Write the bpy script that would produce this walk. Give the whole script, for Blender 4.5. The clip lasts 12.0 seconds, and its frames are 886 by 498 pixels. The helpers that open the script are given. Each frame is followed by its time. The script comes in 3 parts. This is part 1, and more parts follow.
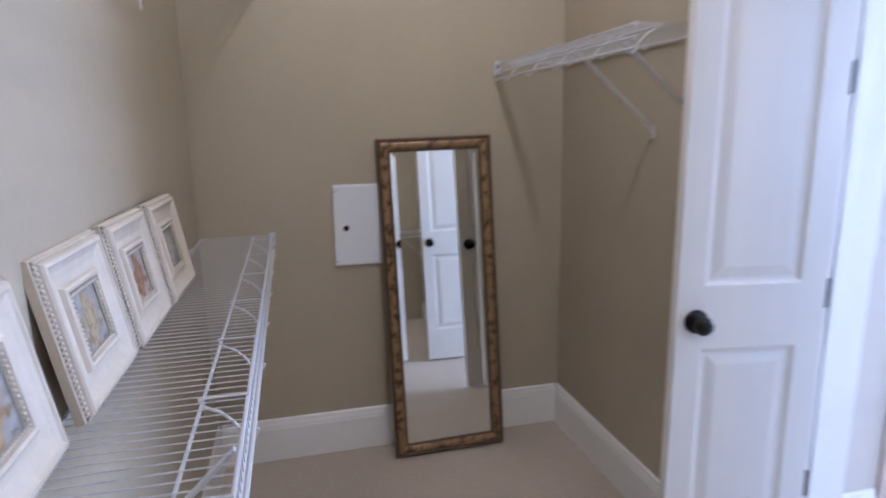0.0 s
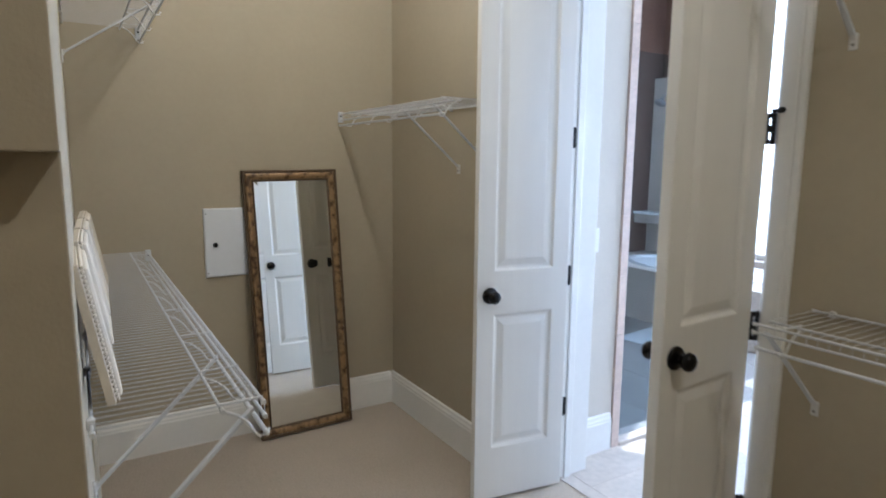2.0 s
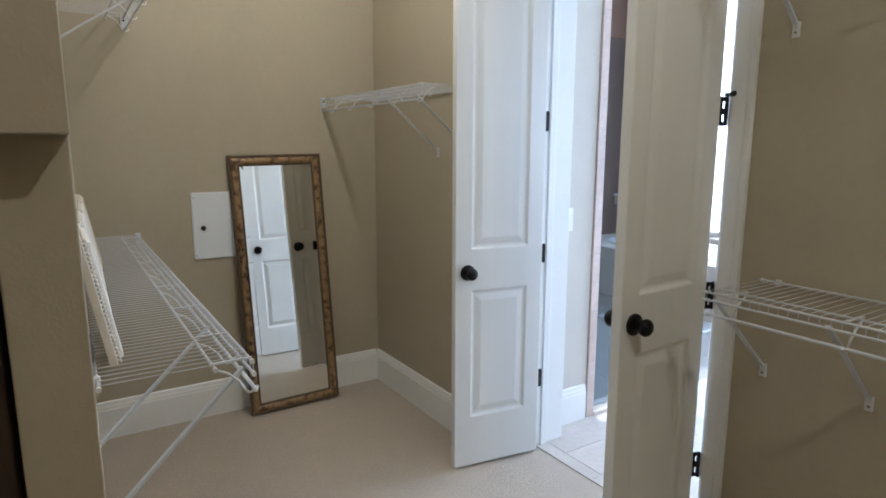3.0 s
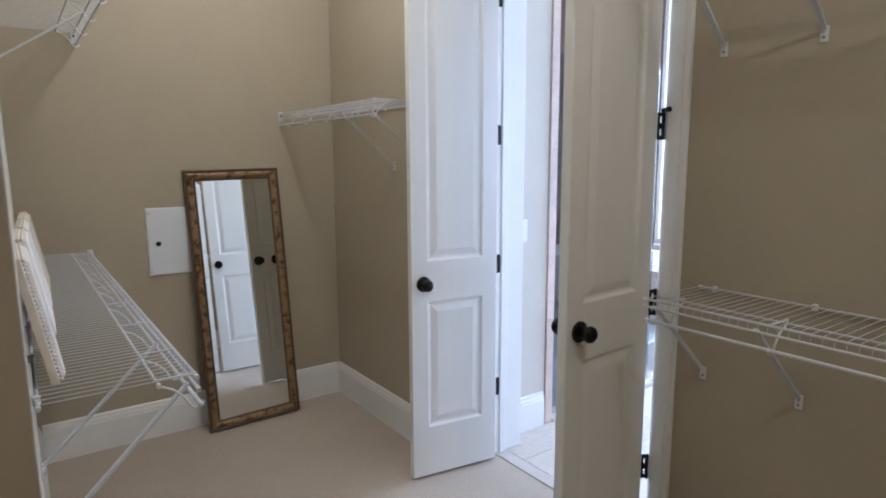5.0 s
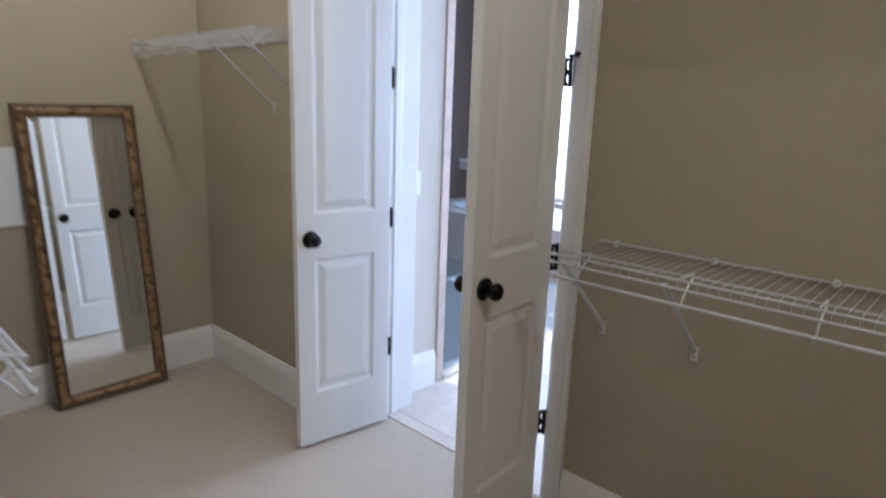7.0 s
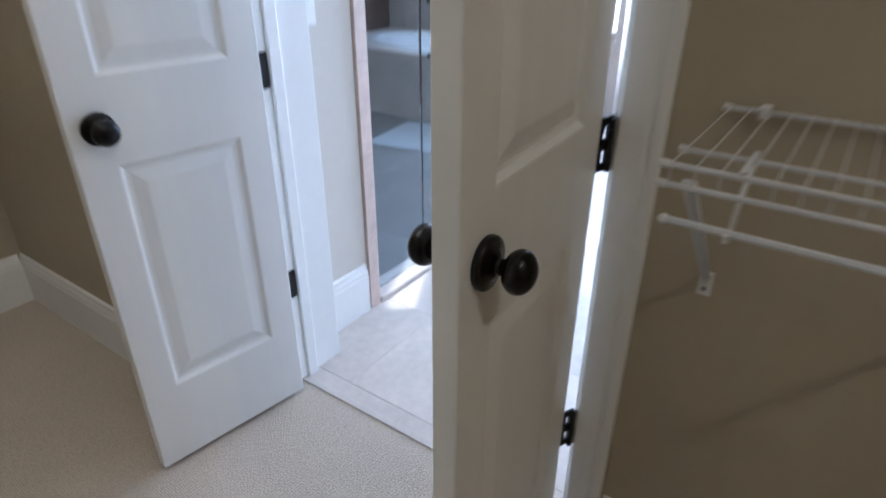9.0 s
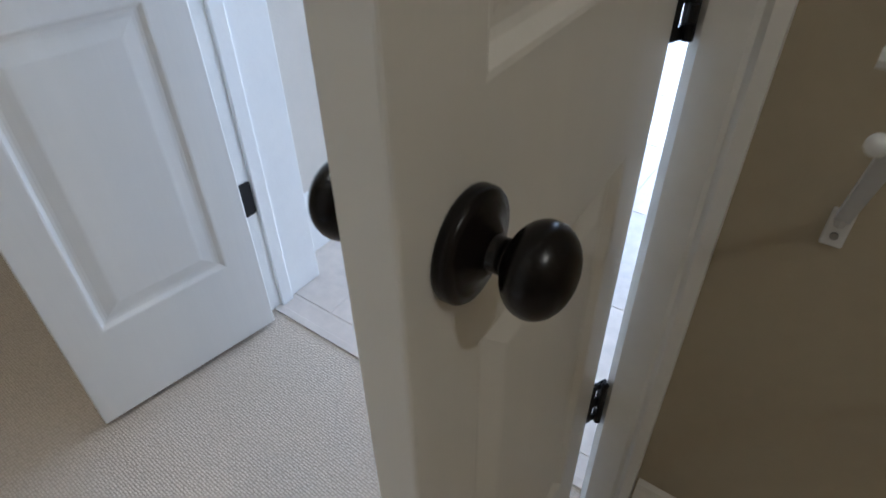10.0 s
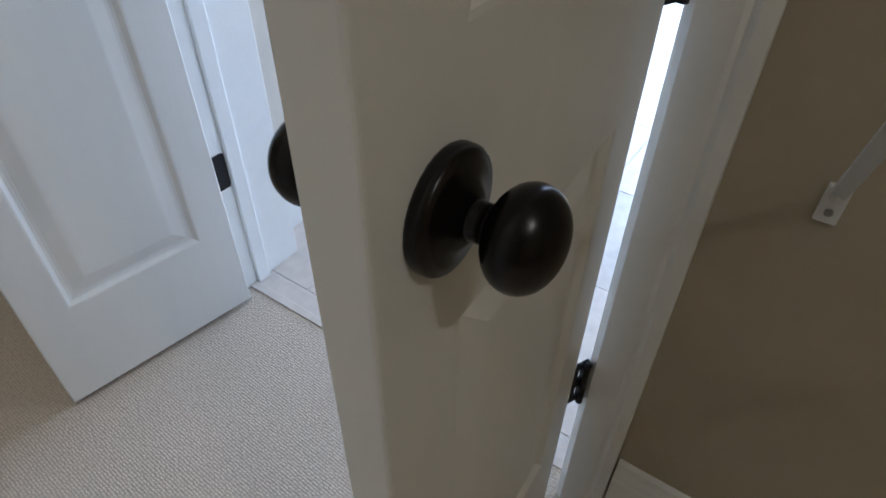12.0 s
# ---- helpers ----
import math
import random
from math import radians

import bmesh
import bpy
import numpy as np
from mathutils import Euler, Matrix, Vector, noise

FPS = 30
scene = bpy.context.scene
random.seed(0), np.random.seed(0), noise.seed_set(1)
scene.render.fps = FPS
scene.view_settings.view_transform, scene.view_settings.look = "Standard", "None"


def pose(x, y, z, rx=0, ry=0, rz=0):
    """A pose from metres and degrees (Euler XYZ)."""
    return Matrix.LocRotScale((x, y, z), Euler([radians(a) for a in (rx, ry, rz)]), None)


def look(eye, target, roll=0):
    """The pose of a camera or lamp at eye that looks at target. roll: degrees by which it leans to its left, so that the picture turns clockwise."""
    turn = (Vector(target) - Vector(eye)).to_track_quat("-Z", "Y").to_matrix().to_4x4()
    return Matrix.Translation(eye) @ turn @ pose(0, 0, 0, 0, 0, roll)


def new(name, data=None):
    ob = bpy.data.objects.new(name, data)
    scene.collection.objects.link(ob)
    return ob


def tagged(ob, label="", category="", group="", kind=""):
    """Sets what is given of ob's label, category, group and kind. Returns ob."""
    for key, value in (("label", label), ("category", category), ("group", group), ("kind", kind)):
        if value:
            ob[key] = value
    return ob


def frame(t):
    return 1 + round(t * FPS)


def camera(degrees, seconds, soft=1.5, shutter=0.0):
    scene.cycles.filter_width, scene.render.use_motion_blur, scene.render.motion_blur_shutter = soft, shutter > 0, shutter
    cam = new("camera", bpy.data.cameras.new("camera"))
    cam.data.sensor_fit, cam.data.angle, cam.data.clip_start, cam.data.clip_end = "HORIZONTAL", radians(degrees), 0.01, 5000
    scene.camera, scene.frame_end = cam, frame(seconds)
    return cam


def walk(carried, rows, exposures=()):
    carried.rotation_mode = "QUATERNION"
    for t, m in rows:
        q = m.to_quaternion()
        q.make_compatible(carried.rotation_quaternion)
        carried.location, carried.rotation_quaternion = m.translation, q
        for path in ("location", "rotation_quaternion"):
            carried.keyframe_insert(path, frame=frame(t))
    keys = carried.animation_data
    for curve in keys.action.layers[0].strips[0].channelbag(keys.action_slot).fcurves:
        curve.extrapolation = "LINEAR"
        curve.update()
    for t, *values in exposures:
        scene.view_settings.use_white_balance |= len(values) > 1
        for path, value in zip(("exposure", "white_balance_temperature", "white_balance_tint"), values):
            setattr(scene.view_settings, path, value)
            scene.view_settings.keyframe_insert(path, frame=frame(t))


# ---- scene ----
cam = camera(72.8, 12.0, soft=1.7, shutter=0.8)
PATH = [
    (0, (0.366, 0.317, 1.479), (0.84, 2.217, 1.072), -1.0),
    (0.5, (0.27, 0.125, 1.5), (0.957, 1.976, 1.183), -0.6),
    (1, (0.17, -0.02, 1.511), (1.023, 1.768, 1.241), 0.3),
    (1.5, (0.045, -0.163, 1.505), (1.028, 1.558, 1.235), 0.7),
    (2, (-0.004, -0.286, 1.484), (1.025, 1.404, 1.191), 0.5),
    (2.5, (-0.03, -0.378, 1.467), (1.017, 1.297, 1.153), 0.4),
    (3, (-0.037, -0.413, 1.475), (1.021, 1.249, 1.136), 0.1),
    (5, (-0.01, -0.480, 1.487), (1.137, 1.130, 1.183), -0.3),
    (5.5, (-0.008, -0.472, 1.506), (1.197, 1.098, 1.213), -0.1),
    (6, (-0.009, -0.481, 1.496), (1.265, 1.036, 1.225), 0.5),
    (6.5, (0.021, -0.431, 1.476), (1.372, 1.014, 1.175), 1.2),
    (7, (0.058, -0.308, 1.445), (1.49, 1.017, 1.003), 2.0),
    (7.2, (0.101, -0.242, 1.44), (1.554, 1.034, 0.931), 2.2),
    (8.8, (0.776, 0.388, 1.301), (2.265, 1.408, 0.438), 0.6),
    (9, (0.863, 0.447, 1.282), (2.313, 1.461, 0.348), 0.2),
    (9.5, (1.079, 0.55, 1.211), (2.376, 1.528, 0.044), -1.7),
    (10, (1.178, 0.614, 1.144), (2.431, 1.544, -0.107), -1.3),
    (10.5, (1.189, 0.621, 1.126), (2.472, 1.513, -0.123), 0.2),
    (11, (1.193, 0.621, 1.12), (2.47, 1.499, -0.144), 0.6),
    (11.5, (1.193, 0.62, 1.115), (2.46, 1.492, -0.163), 0.6),
    (12, (1.198, 0.624, 1.118), (2.449, 1.483, -0.186), 0.6),
]
walk(cam, [(t, look(eye, target, roll)) for t, eye, target, roll in PATH],
     [(0, -0.05, 5200, 22), (0.5, -0.07, 5350, 18), (1.0, -0.09, 5460, 13.5), (1.5, -0.09, 5500, 11), (3.0, -0.10, 5560, 8),
      (5.0, -0.11, 5450, 13), (7.2, -0.14, 5400, 13.5), (9.0, -0.36, 5480, 12), (10.0, -0.48, 5540, 9.5), (12.0, -0.58, 5520, 9)])

# ---- plan, metres ----
XW = -0.018      # shelf wall on the west
YM = 2.92        # mirror wall on the north
XN = 1.593       # wall beside the mirror, standing proud of the doorway wall
YJ = 1.80        # where that wall steps back
XR = 1.812       # doorway wall, closet side
XB = 2.02        # doorway wall, bathroom side
Y0, Y1 = 0.770, 1.690   # jamb faces
HO = 2.46        # height of the opening
CEIL = 3.02
BCEIL = 3.3
XWEST, YSOUTH = -1.6, -1.7
BX, BY0, BY1 = 5.6, -1.6, 4.3   # bathroom
YB = 1.795       # tiled stub wall in the bathroom

# ---- light ----
world = bpy.data.worlds.new("sky")
scene.world = world
world.use_nodes = True
sky = world.node_tree.nodes.new("ShaderNodeTexSky")
sky.sky_type, sky.sun_disc = "NISHITA", False
SUN_EL = radians(50)
SUN_TO = Vector((0.9, 0.44, 0)).normalized()
sky.sun_elevation, sky.sun_rotation = SUN_EL, math.atan2(SUN_TO.x, SUN_TO.y)
bg = world.node_tree.nodes["Background"]
world.node_tree.links.new(sky.outputs[0], bg.inputs[0])
bg.inputs[1].default_value = 0.1

sun_dir = Vector((SUN_TO.x * math.cos(SUN_EL), SUN_TO.y * math.cos(SUN_EL), math.sin(SUN_EL)))
sun = new("sun", bpy.data.lights.new("sun", "SUN"))
sun.data.energy, sun.data.angle, sun.data.color = 5.0, radians(0.5), (1.0, 0.95, 0.88)
sun.matrix_world = look(sun_dir * 20, (0, 0, 0))


def area_lamp(name, eye, target, w, h, watts, colour):
    ob = new(name, bpy.data.lights.new(name, "AREA"))
    ob.data.shape, ob.data.size, ob.data.size_y = "RECTANGLE", w, h
    ob.data.energy, ob.data.color = watts, colour
    ob.matrix_world = look(eye, target)
    return ob


LAMP = (0.89, 1.70)
lamp = new("closet_bulb", bpy.data.lights.new("closet_bulb", "POINT"))
lamp.data.energy, lamp.data.color, lamp.data.shadow_soft_size = 36, (1.0, 0.94, 0.82), 0.030
lamp.location = (LAMP[0], LAMP[1], CEIL - 0.13)
LAMP2 = (0.88, -0.78)
lamp = new("closet_bulb", bpy.data.lights.new("closet_bulb", "POINT"))
lamp.data.energy, lamp.data.color, lamp.data.shadow_soft_size = 35.5, (1.0, 0.93, 0.79), 0.045
lamp.location = (LAMP2[0], LAMP2[1], CEIL - 0.13)
# daylight through the frosted south window and the east window of the bathroom
area_lamp("south_window_daylight", (3.3, BY0 + 0.02, 1.65), (3.3, 2.0, 1.2), 1.7, 1.3, 60, (0.63, 0.77, 1.0))
area_lamp("east_window_daylight", (BX - 0.02, 1.25, 1.35), (2.0, 1.1, 0.9), 1.5, 2.0, 195, (0.61, 0.76, 1.0))

# added fill lamp at an unseen tub window, in line with the hinge gap
area_lamp("hinge_gap_fill", (BX - 0.02, 2.785, 1.885), (2.0, 2.785, 1.6), 1.35, 2.63, 22, (0.80, 0.90, 1.0))


# ---- materials ----
def mat(name, colour, rough=0.5, metal=0.0, var=0.06, scale=6.0, bump=0.0, bump_scale=200.0, stretch=(1, 1, 1), fine=40.0, spec=0.5):
    """Painted or plain surface: two scales of colour variation and a fine relief."""
    m = bpy.data.materials.new(name)
    m.use_nodes = True
    nt, b = m.node_tree, m.node_tree.nodes["Principled BSDF"]
    tc = nt.nodes.new("ShaderNodeTexCoord")
    mp = nt.nodes.new("ShaderNodeMapping")
    mp.inputs["Scale"].default_value = stretch
    nt.links.new(tc.outputs["Object"], mp.inputs[0])
    n1, n2 = nt.nodes.new("ShaderNodeTexNoise"), nt.nodes.new("ShaderNodeTexNoise")
    n1.inputs["Scale"].default_value, n2.inputs["Scale"].default_value = scale, fine
    n1.inputs["Detail"].default_value, n2.inputs["Detail"].default_value = 3, 4
    nt.links.new(mp.outputs[0], n1.inputs["Vector"])
    nt.links.new(mp.outputs[0], n2.inputs["Vector"])
    add = nt.nodes.new("ShaderNodeMath")
    add.operation = "ADD"
    nt.links.new(n1.outputs[0], add.inputs[0])
    nt.links.new(n2.outputs[0], add.inputs[1])
    ramp = nt.nodes.new("ShaderNodeMapRange")
    ramp.inputs[1].default_value, ramp.inputs[2].default_value = 0.6, 1.4
    ramp.inputs[3].default_value, ramp.inputs[4].default_value = 1 - var, 1 + var
    nt.links.new(add.outputs[0], ramp.inputs[0])
    mul = nt.nodes.new("ShaderNodeVectorMath")
    mul.operation = "SCALE"
    mul.inputs[0].default_value = colour
    nt.links.new(ramp.outputs[0], mul.inputs["Scale"])
    nt.links.new(mul.outputs[0], b.inputs["Base Color"])
    b.inputs["Roughness"].default_value, b.inputs["Metallic"].default_value = rough, metal
    b.inputs["Specular IOR Level"].default_value = spec
    if bump:
        n3 = nt.nodes.new("ShaderNodeTexNoise")
        n3.inputs["Scale"].default_value, n3.inputs["Detail"].default_value = bump_scale, 2
        nt.links.new(mp.outputs[0], n3.inputs["Vector"])
        bp = nt.nodes.new("ShaderNodeBump")
        bp.inputs["Strength"].default_value, bp.inputs["Distance"].default_value = bump, 0.002
        nt.links.new(n3.outputs[0], bp.inputs["Height"])
        nt.links.new(bp.outputs[0], b.inputs["Normal"])
    return m


WALL = mat("tan_wall_paint", (0.41, 0.350, 0.252), 0.75, var=0.03, bump=0.25, bump_scale=160, spec=0.3)
BATHWALL = mat("greige_wall_paint", (0.60, 0.55, 0.48), 0.7, var=0.03, bump=0.2, bump_scale=160, spec=0.3)
CEILM = mat("ceiling_paint", (0.78, 0.75, 0.70), 0.85, var=0.02, bump=0.3, bump_scale=90)
TRIM = mat("white_trim_paint", (0.80, 0.78, 0.74), 0.38, var=0.025, bump=0.1, bump_scale=120)
DOORM = mat("white_door_paint", (0.76, 0.735, 0.69), 0.36, var=0.02, bump=0.07, bump_scale=130, stretch=(1, 1, 0.06))
WIRE = mat("white_vinyl_wire", (0.54, 0.54, 0.545), 0.35, var=0.03)
BRACE = mat("grey_white_metal", (0.58, 0.59, 0.61), 0.4, var=0.05)
CLIP = mat("white_plastic_clip", (0.64, 0.63, 0.61), 0.45, var=0.04)
BRONZE = mat("oil_rubbed_bronze", (0.007, 0.0055, 0.005), 0.27, metal=0.3, var=0.35, scale=25, bump=0.1, bump_scale=60, spec=0.35)
BLACK = mat("black_hinge_metal", (0.012, 0.011, 0.011), 0.42, metal=0.5, var=0.2)
PANELM = mat("white_panel_enamel", (0.74, 0.75, 0.77), 0.4, var=0.02, bump=0.08)
SCREW = mat("screw_steel", (0.25, 0.24, 0.22), 0.4, metal=0.9)
SWITCHM = mat("white_switch_plastic", (0.82, 0.81, 0.78), 0.35, var=0.01)
FRAMEW = mat("distressed_white_frame", (0.60, 0.53, 0.425), 0.6, var=0.07, scale=18, bump=0.3, bump_scale=90)
DARKBACK = mat("dark_frame_back", (0.05, 0.04, 0.035), 0.8)
DARKWOOD = mat("dark_stained_wood", (0.035, 0.018, 0.010), 0.5, var=0.3, scale=3, stretch=(8, 8, 0.6), bump=0.2)
TILE = mat("travertine_tile", (0.515, 0.45, 0.395), 0.42, var=0.16, scale=5, fine=28, bump=0.25, bump_scale=40)
TILEE = mat("pink_travertine_edge", (0.60, 0.47, 0.40), 0.5, var=0.16, scale=9, fine=50, bump=0.3, bump_scale=60)
# darkened floor tile: the dimness behind the shower glass put into its colour
SHADEDTILE = mat("shaded_shower_tile", (0.20, 0.185, 0.17), 0.4, var=0.2, scale=5, fine=28, bump=0.25, bump_scale=40)
GROUT = mat("tile_grout", (0.53, 0.465, 0.41), 0.9, var=0.1)
BROWNW = mat("mauve_brown_paint", (0.13, 0.075, 0.055), 0.7, var=0.12, scale=4)
TUBM = mat("white_acrylic", (0.82, 0.83, 0.85), 0.2, var=0.01)
TOWEL = mat("white_cotton_mat", (0.50, 0.51, 0.52), 0.95, var=0.08, bump=0.8, bump_scale=150)
STEEL = mat("brushed_nickel", (0.45, 0.45, 0.46), 0.3, metal=0.9)
LAMPGLASS = mat("lamp_opal_glass", (0.85, 0.83, 0.78), 0.3)


def vary_by_object(m, amount):
    """A little difference of tone from piece to piece."""
    nt = m.node_tree
    b = nt.nodes["Principled BSDF"]
    src = b.inputs["Base Color"].links[0].from_socket
    info, rng, mul = nt.nodes.new("ShaderNodeObjectInfo"), nt.nodes.new("ShaderNodeMapRange"), nt.nodes.new("ShaderNodeVectorMath")
    mul.operation = "SCALE"
    rng.inputs[3].default_value, rng.inputs[4].default_value = 1 - amount, 1 + amount
    nt.links.new(info.outputs["Random"], rng.inputs[0])
    nt.links.new(src, mul.inputs[0])
    nt.links.new(rng.outputs[0], mul.inputs["Scale"])
    nt.links.new(mul.outputs[0], b.inputs["Base Color"])


vary_by_object(TILE, 0.10)
vary_by_object(TILEE, 0.10)
vary_by_object(SHADEDTILE, 0.08)


def carpet_material():
    """Loop-pile carpet: rows of small loops about 4 mm across."""
    m = mat("beige_loop_carpet", (0.54, 0.46, 0.375), 0.95, var=0.07, scale=3.0, fine=110, spec=0.1)
    nt, b = m.node_tree, m.node_tree.nodes["Principled BSDF"]
    tc, mp = nt.nodes.new("ShaderNodeTexCoord"), nt.nodes.new("ShaderNodeMapping")
    mp.inputs["Scale"].default_value = (1.0, 0.62, 1.0)
    mp.inputs["Rotation"].default_value = (0, 0, radians(4))
    nt.links.new(tc.outputs["Object"], mp.inputs[0])
    v = nt.nodes.new("ShaderNodeTexVoronoi")
    v.inputs["Scale"].default_value, v.inputs["Randomness"].default_value = 175, 0.35
    nt.links.new(mp.outputs[0], v.inputs["Vector"])
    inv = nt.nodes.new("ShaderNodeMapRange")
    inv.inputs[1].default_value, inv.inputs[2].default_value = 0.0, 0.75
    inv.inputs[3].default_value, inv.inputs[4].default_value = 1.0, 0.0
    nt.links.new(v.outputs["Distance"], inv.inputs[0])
    bp = nt.nodes.new("ShaderNodeBump")
    bp.inputs["Strength"].default_value, bp.inputs["Distance"].default_value = 0.6, 0.003
    nt.links.new(inv.outputs[0], bp.inputs["Height"])
    nt.links.new(bp.outputs[0], b.inputs["Normal"])
    # shade between the loops painted in: colour darkens towards the gaps
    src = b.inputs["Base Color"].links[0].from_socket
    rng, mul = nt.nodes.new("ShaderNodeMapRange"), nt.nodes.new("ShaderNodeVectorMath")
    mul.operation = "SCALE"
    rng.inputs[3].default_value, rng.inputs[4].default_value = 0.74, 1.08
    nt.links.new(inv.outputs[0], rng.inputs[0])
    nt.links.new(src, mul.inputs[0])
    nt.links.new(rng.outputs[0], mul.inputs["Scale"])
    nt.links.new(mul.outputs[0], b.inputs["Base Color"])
    return m


CARPET = carpet_material()


def gilt_material():
    """Antique gilt moulding, rubbed to dark brown in bands and patches."""
    m = mat("antique_gilt", (0.25, 0.170, 0.090), 0.42, metal=0.25, var=0.2, scale=14, bump=0.4, bump_scale=90)
    nt, b = m.node_tree, m.node_tree.nodes["Principled BSDF"]
    src = b.inputs["Base Color"].links[0].from_socket
    tc, n = nt.nodes.new("ShaderNodeTexCoord"), nt.nodes.new("ShaderNodeTexNoise")
    n.inputs["Scale"].default_value, n.inputs["Detail"].default_value = 24, 4
    nt.links.new(tc.outputs["Object"], n.inputs["Vector"])
    ramp = nt.nodes.new("ShaderNodeValToRGB")
    ramp.color_ramp.elements[0].position, ramp.color_ramp.elements[0].color = 0.37, (0.30, 0.22, 0.16, 1)
    ramp.color_ramp.elements[1].position, ramp.color_ramp.elements[1].color = 0.52, (1.15, 1.05, 0.9, 1)
    nt.links.new(n.outputs[0], ramp.inputs[0])
    mul = nt.nodes.new("ShaderNodeVectorMath")
    mul.operation = "MULTIPLY"
    nt.links.new(src, mul.inputs[0])
    nt.links.new(ramp.outputs[0], mul.inputs[1])
    nt.links.new(mul.outputs[0], b.inputs["Base Color"])
    return m


GILT = gilt_material()
GILTDARK = mat("dark_gilt_edge", (0.10, 0.062, 0.032), 0.45, metal=0.2, var=0.3, scale=20, bump=0.3, bump_scale=80)

MIRROR = bpy.data.materials.new("mirror_silver")
MIRROR.use_nodes = True
mb = MIRROR.node_tree.nodes["Principled BSDF"]
mb.inputs["Base Color"].default_value = (0.88, 0.90, 0.89, 1)
mb.inputs["Metallic"].default_value, mb.inputs["Roughness"].default_value = 1.0, 0.015


def glass(name, colour):
    m = bpy.data.materials.new(name)
    m.use_nodes = True
    b = m.node_tree.nodes["Principled BSDF"]
    b.inputs["Base Color"].default_value = (*colour, 1)
    b.inputs["Transmission Weight"].default_value, b.inputs["Roughness"].default_value = 1.0, 0.0
    b.inputs["IOR"].default_value = 1.2
    return m


GLASS = glass("shower_glass", (0.58, 0.68, 0.76))
FROST = glass("frosted_glass", (0.95, 0.97, 1.0))
FROST.node_tree.nodes["Principled BSDF"].inputs["Roughness"].default_value = 0.7


def painting_material(name, ground, figure, dark):
    """Soft watercolour: a mottled wash with one loose motif in the middle and darker strokes round it."""
    m = bpy.data.materials.new(name)
    m.use_nodes = True
    nt, b = m.node_tree, m.node_tree.nodes["Principled BSDF"]
    tc = nt.nodes.new("ShaderNodeTexCoord")

    def wash(scale, distortion, lo, hi):
        n, r = nt.nodes.new("ShaderNodeTexNoise"), nt.nodes.new("ShaderNodeMapRange")
        n.inputs["Scale"].default_value, n.inputs["Detail"].default_value, n.inputs["Distortion"].default_value = scale, 5, distortion
        nt.links.new(tc.outputs["Object"], n.inputs["Vector"])
        r.inputs[1].default_value, r.inputs[2].default_value = lo, hi
        nt.links.new(n.outputs[0], r.inputs[0])
        return r.outputs[0]

    def mix(fac, first, second):
        x = nt.nodes.new("ShaderNodeMix")
        x.data_type = "RGBA"
        nt.links.new(fac, x.inputs[0])
        for sock, c in ((x.inputs[6], first), (x.inputs[7], second)):
            if isinstance(c, tuple):
                sock.default_value = (*c, 1)
            else:
                nt.links.new(c, sock)
        return x.outputs[2]

    base = mix(wash(22, 1.2, 0.35, 0.65), ground, tuple(0.72 * c for c in ground))
    d = nt.nodes.new("ShaderNodeVectorMath")
    d.operation, d.inputs[1].default_value = "DISTANCE", (0.004, 0.0, FH * 0.47)
    nt.links.new(tc.outputs["Object"], d.inputs[0])
    wob = nt.nodes.new("ShaderNodeMath")
    wob.operation, wob.inputs[1].default_value, wob.inputs[2].default_value = "MULTIPLY_ADD", 0.05, -0.025
    nt.links.new(wash(30, 0.8, 0.3, 0.7), wob.inputs[0])
    rad = nt.nodes.new("ShaderNodeMath")
    nt.links.new(d.outputs["Value"], rad.inputs[0])
    nt.links.new(wob.outputs[0], rad.inputs[1])
    inside = nt.nodes.new("ShaderNodeMapRange")
    inside.inputs[1].default_value, inside.inputs[2].default_value = 0.046, 0.034
    nt.links.new(rad.outputs[0], inside.inputs[0])
    col = mix(inside.outputs[0], base, mix(wash(48, 0.6, 0.4, 0.6), figure, tuple(0.6 * c for c in figure)))
    nt.links.new(mix(wash(36, 2.0, 0.60, 0.70), col, dark), b.inputs["Base Color"])
    b.inputs["Roughness"].default_value = 0.25
    return m


FW, FH = 0.281, 0.265
PRINTS = (
    painting_material("ochre_watercolour", (0.40, 0.39, 0.36), (0.42, 0.28, 0.15), (0.16, 0.15, 0.14)),
    painting_material("grey_blue_watercolour", (0.40, 0.375, 0.335), (0.46, 0.37, 0.24), (0.19, 0.18, 0.165)),
    painting_material("rust_watercolour", (0.48, 0.42, 0.36), (0.38, 0.20, 0.12), (0.24, 0.15, 0.11)),
    painting_material("grey_cream_watercolour", (0.36, 0.36, 0.33), (0.50, 0.46, 0.39), (0.20, 0.19, 0.17)),
)


# ---- building helpers ----
def box(bm, lo, hi, bevel=0.0):
    """An axis-aligned block, its edges rounded off."""
    lo, hi = Vector(lo), Vector(hi)
    r = bmesh.ops.create_cube(bm, size=1.0)
    for v in r["verts"]:
        v.co = Vector((lo[k] + (v.co[k] + 0.5) * (hi[k] - lo[k]) for k in range(3)))
    if bevel:
        edges = list({e for v in r["verts"] for e in v.link_edges})
        bmesh.ops.bevel(bm, geom=edges, offset=bevel, segments=2, profile=0.5, affect="EDGES")
    return bm


def block(lo, hi, bevel=0.0):
    return box(bmesh.new(), lo, hi, bevel)


def rod(bm, p, q, r, seg=6, r2=None):
    """A round bar from p to q."""
    p, q = Vector(p), Vector(q)
    d = q - p
    turn = d.to_track_quat("Z", "Y").to_matrix().to_4x4()
    bmesh.ops.create_cone(bm, cap_ends=True, segments=seg, radius1=r, radius2=r if r2 is None else r2, depth=d.length,
                          matrix=Matrix.Translation((p + q) / 2) @ turn)
    return bm


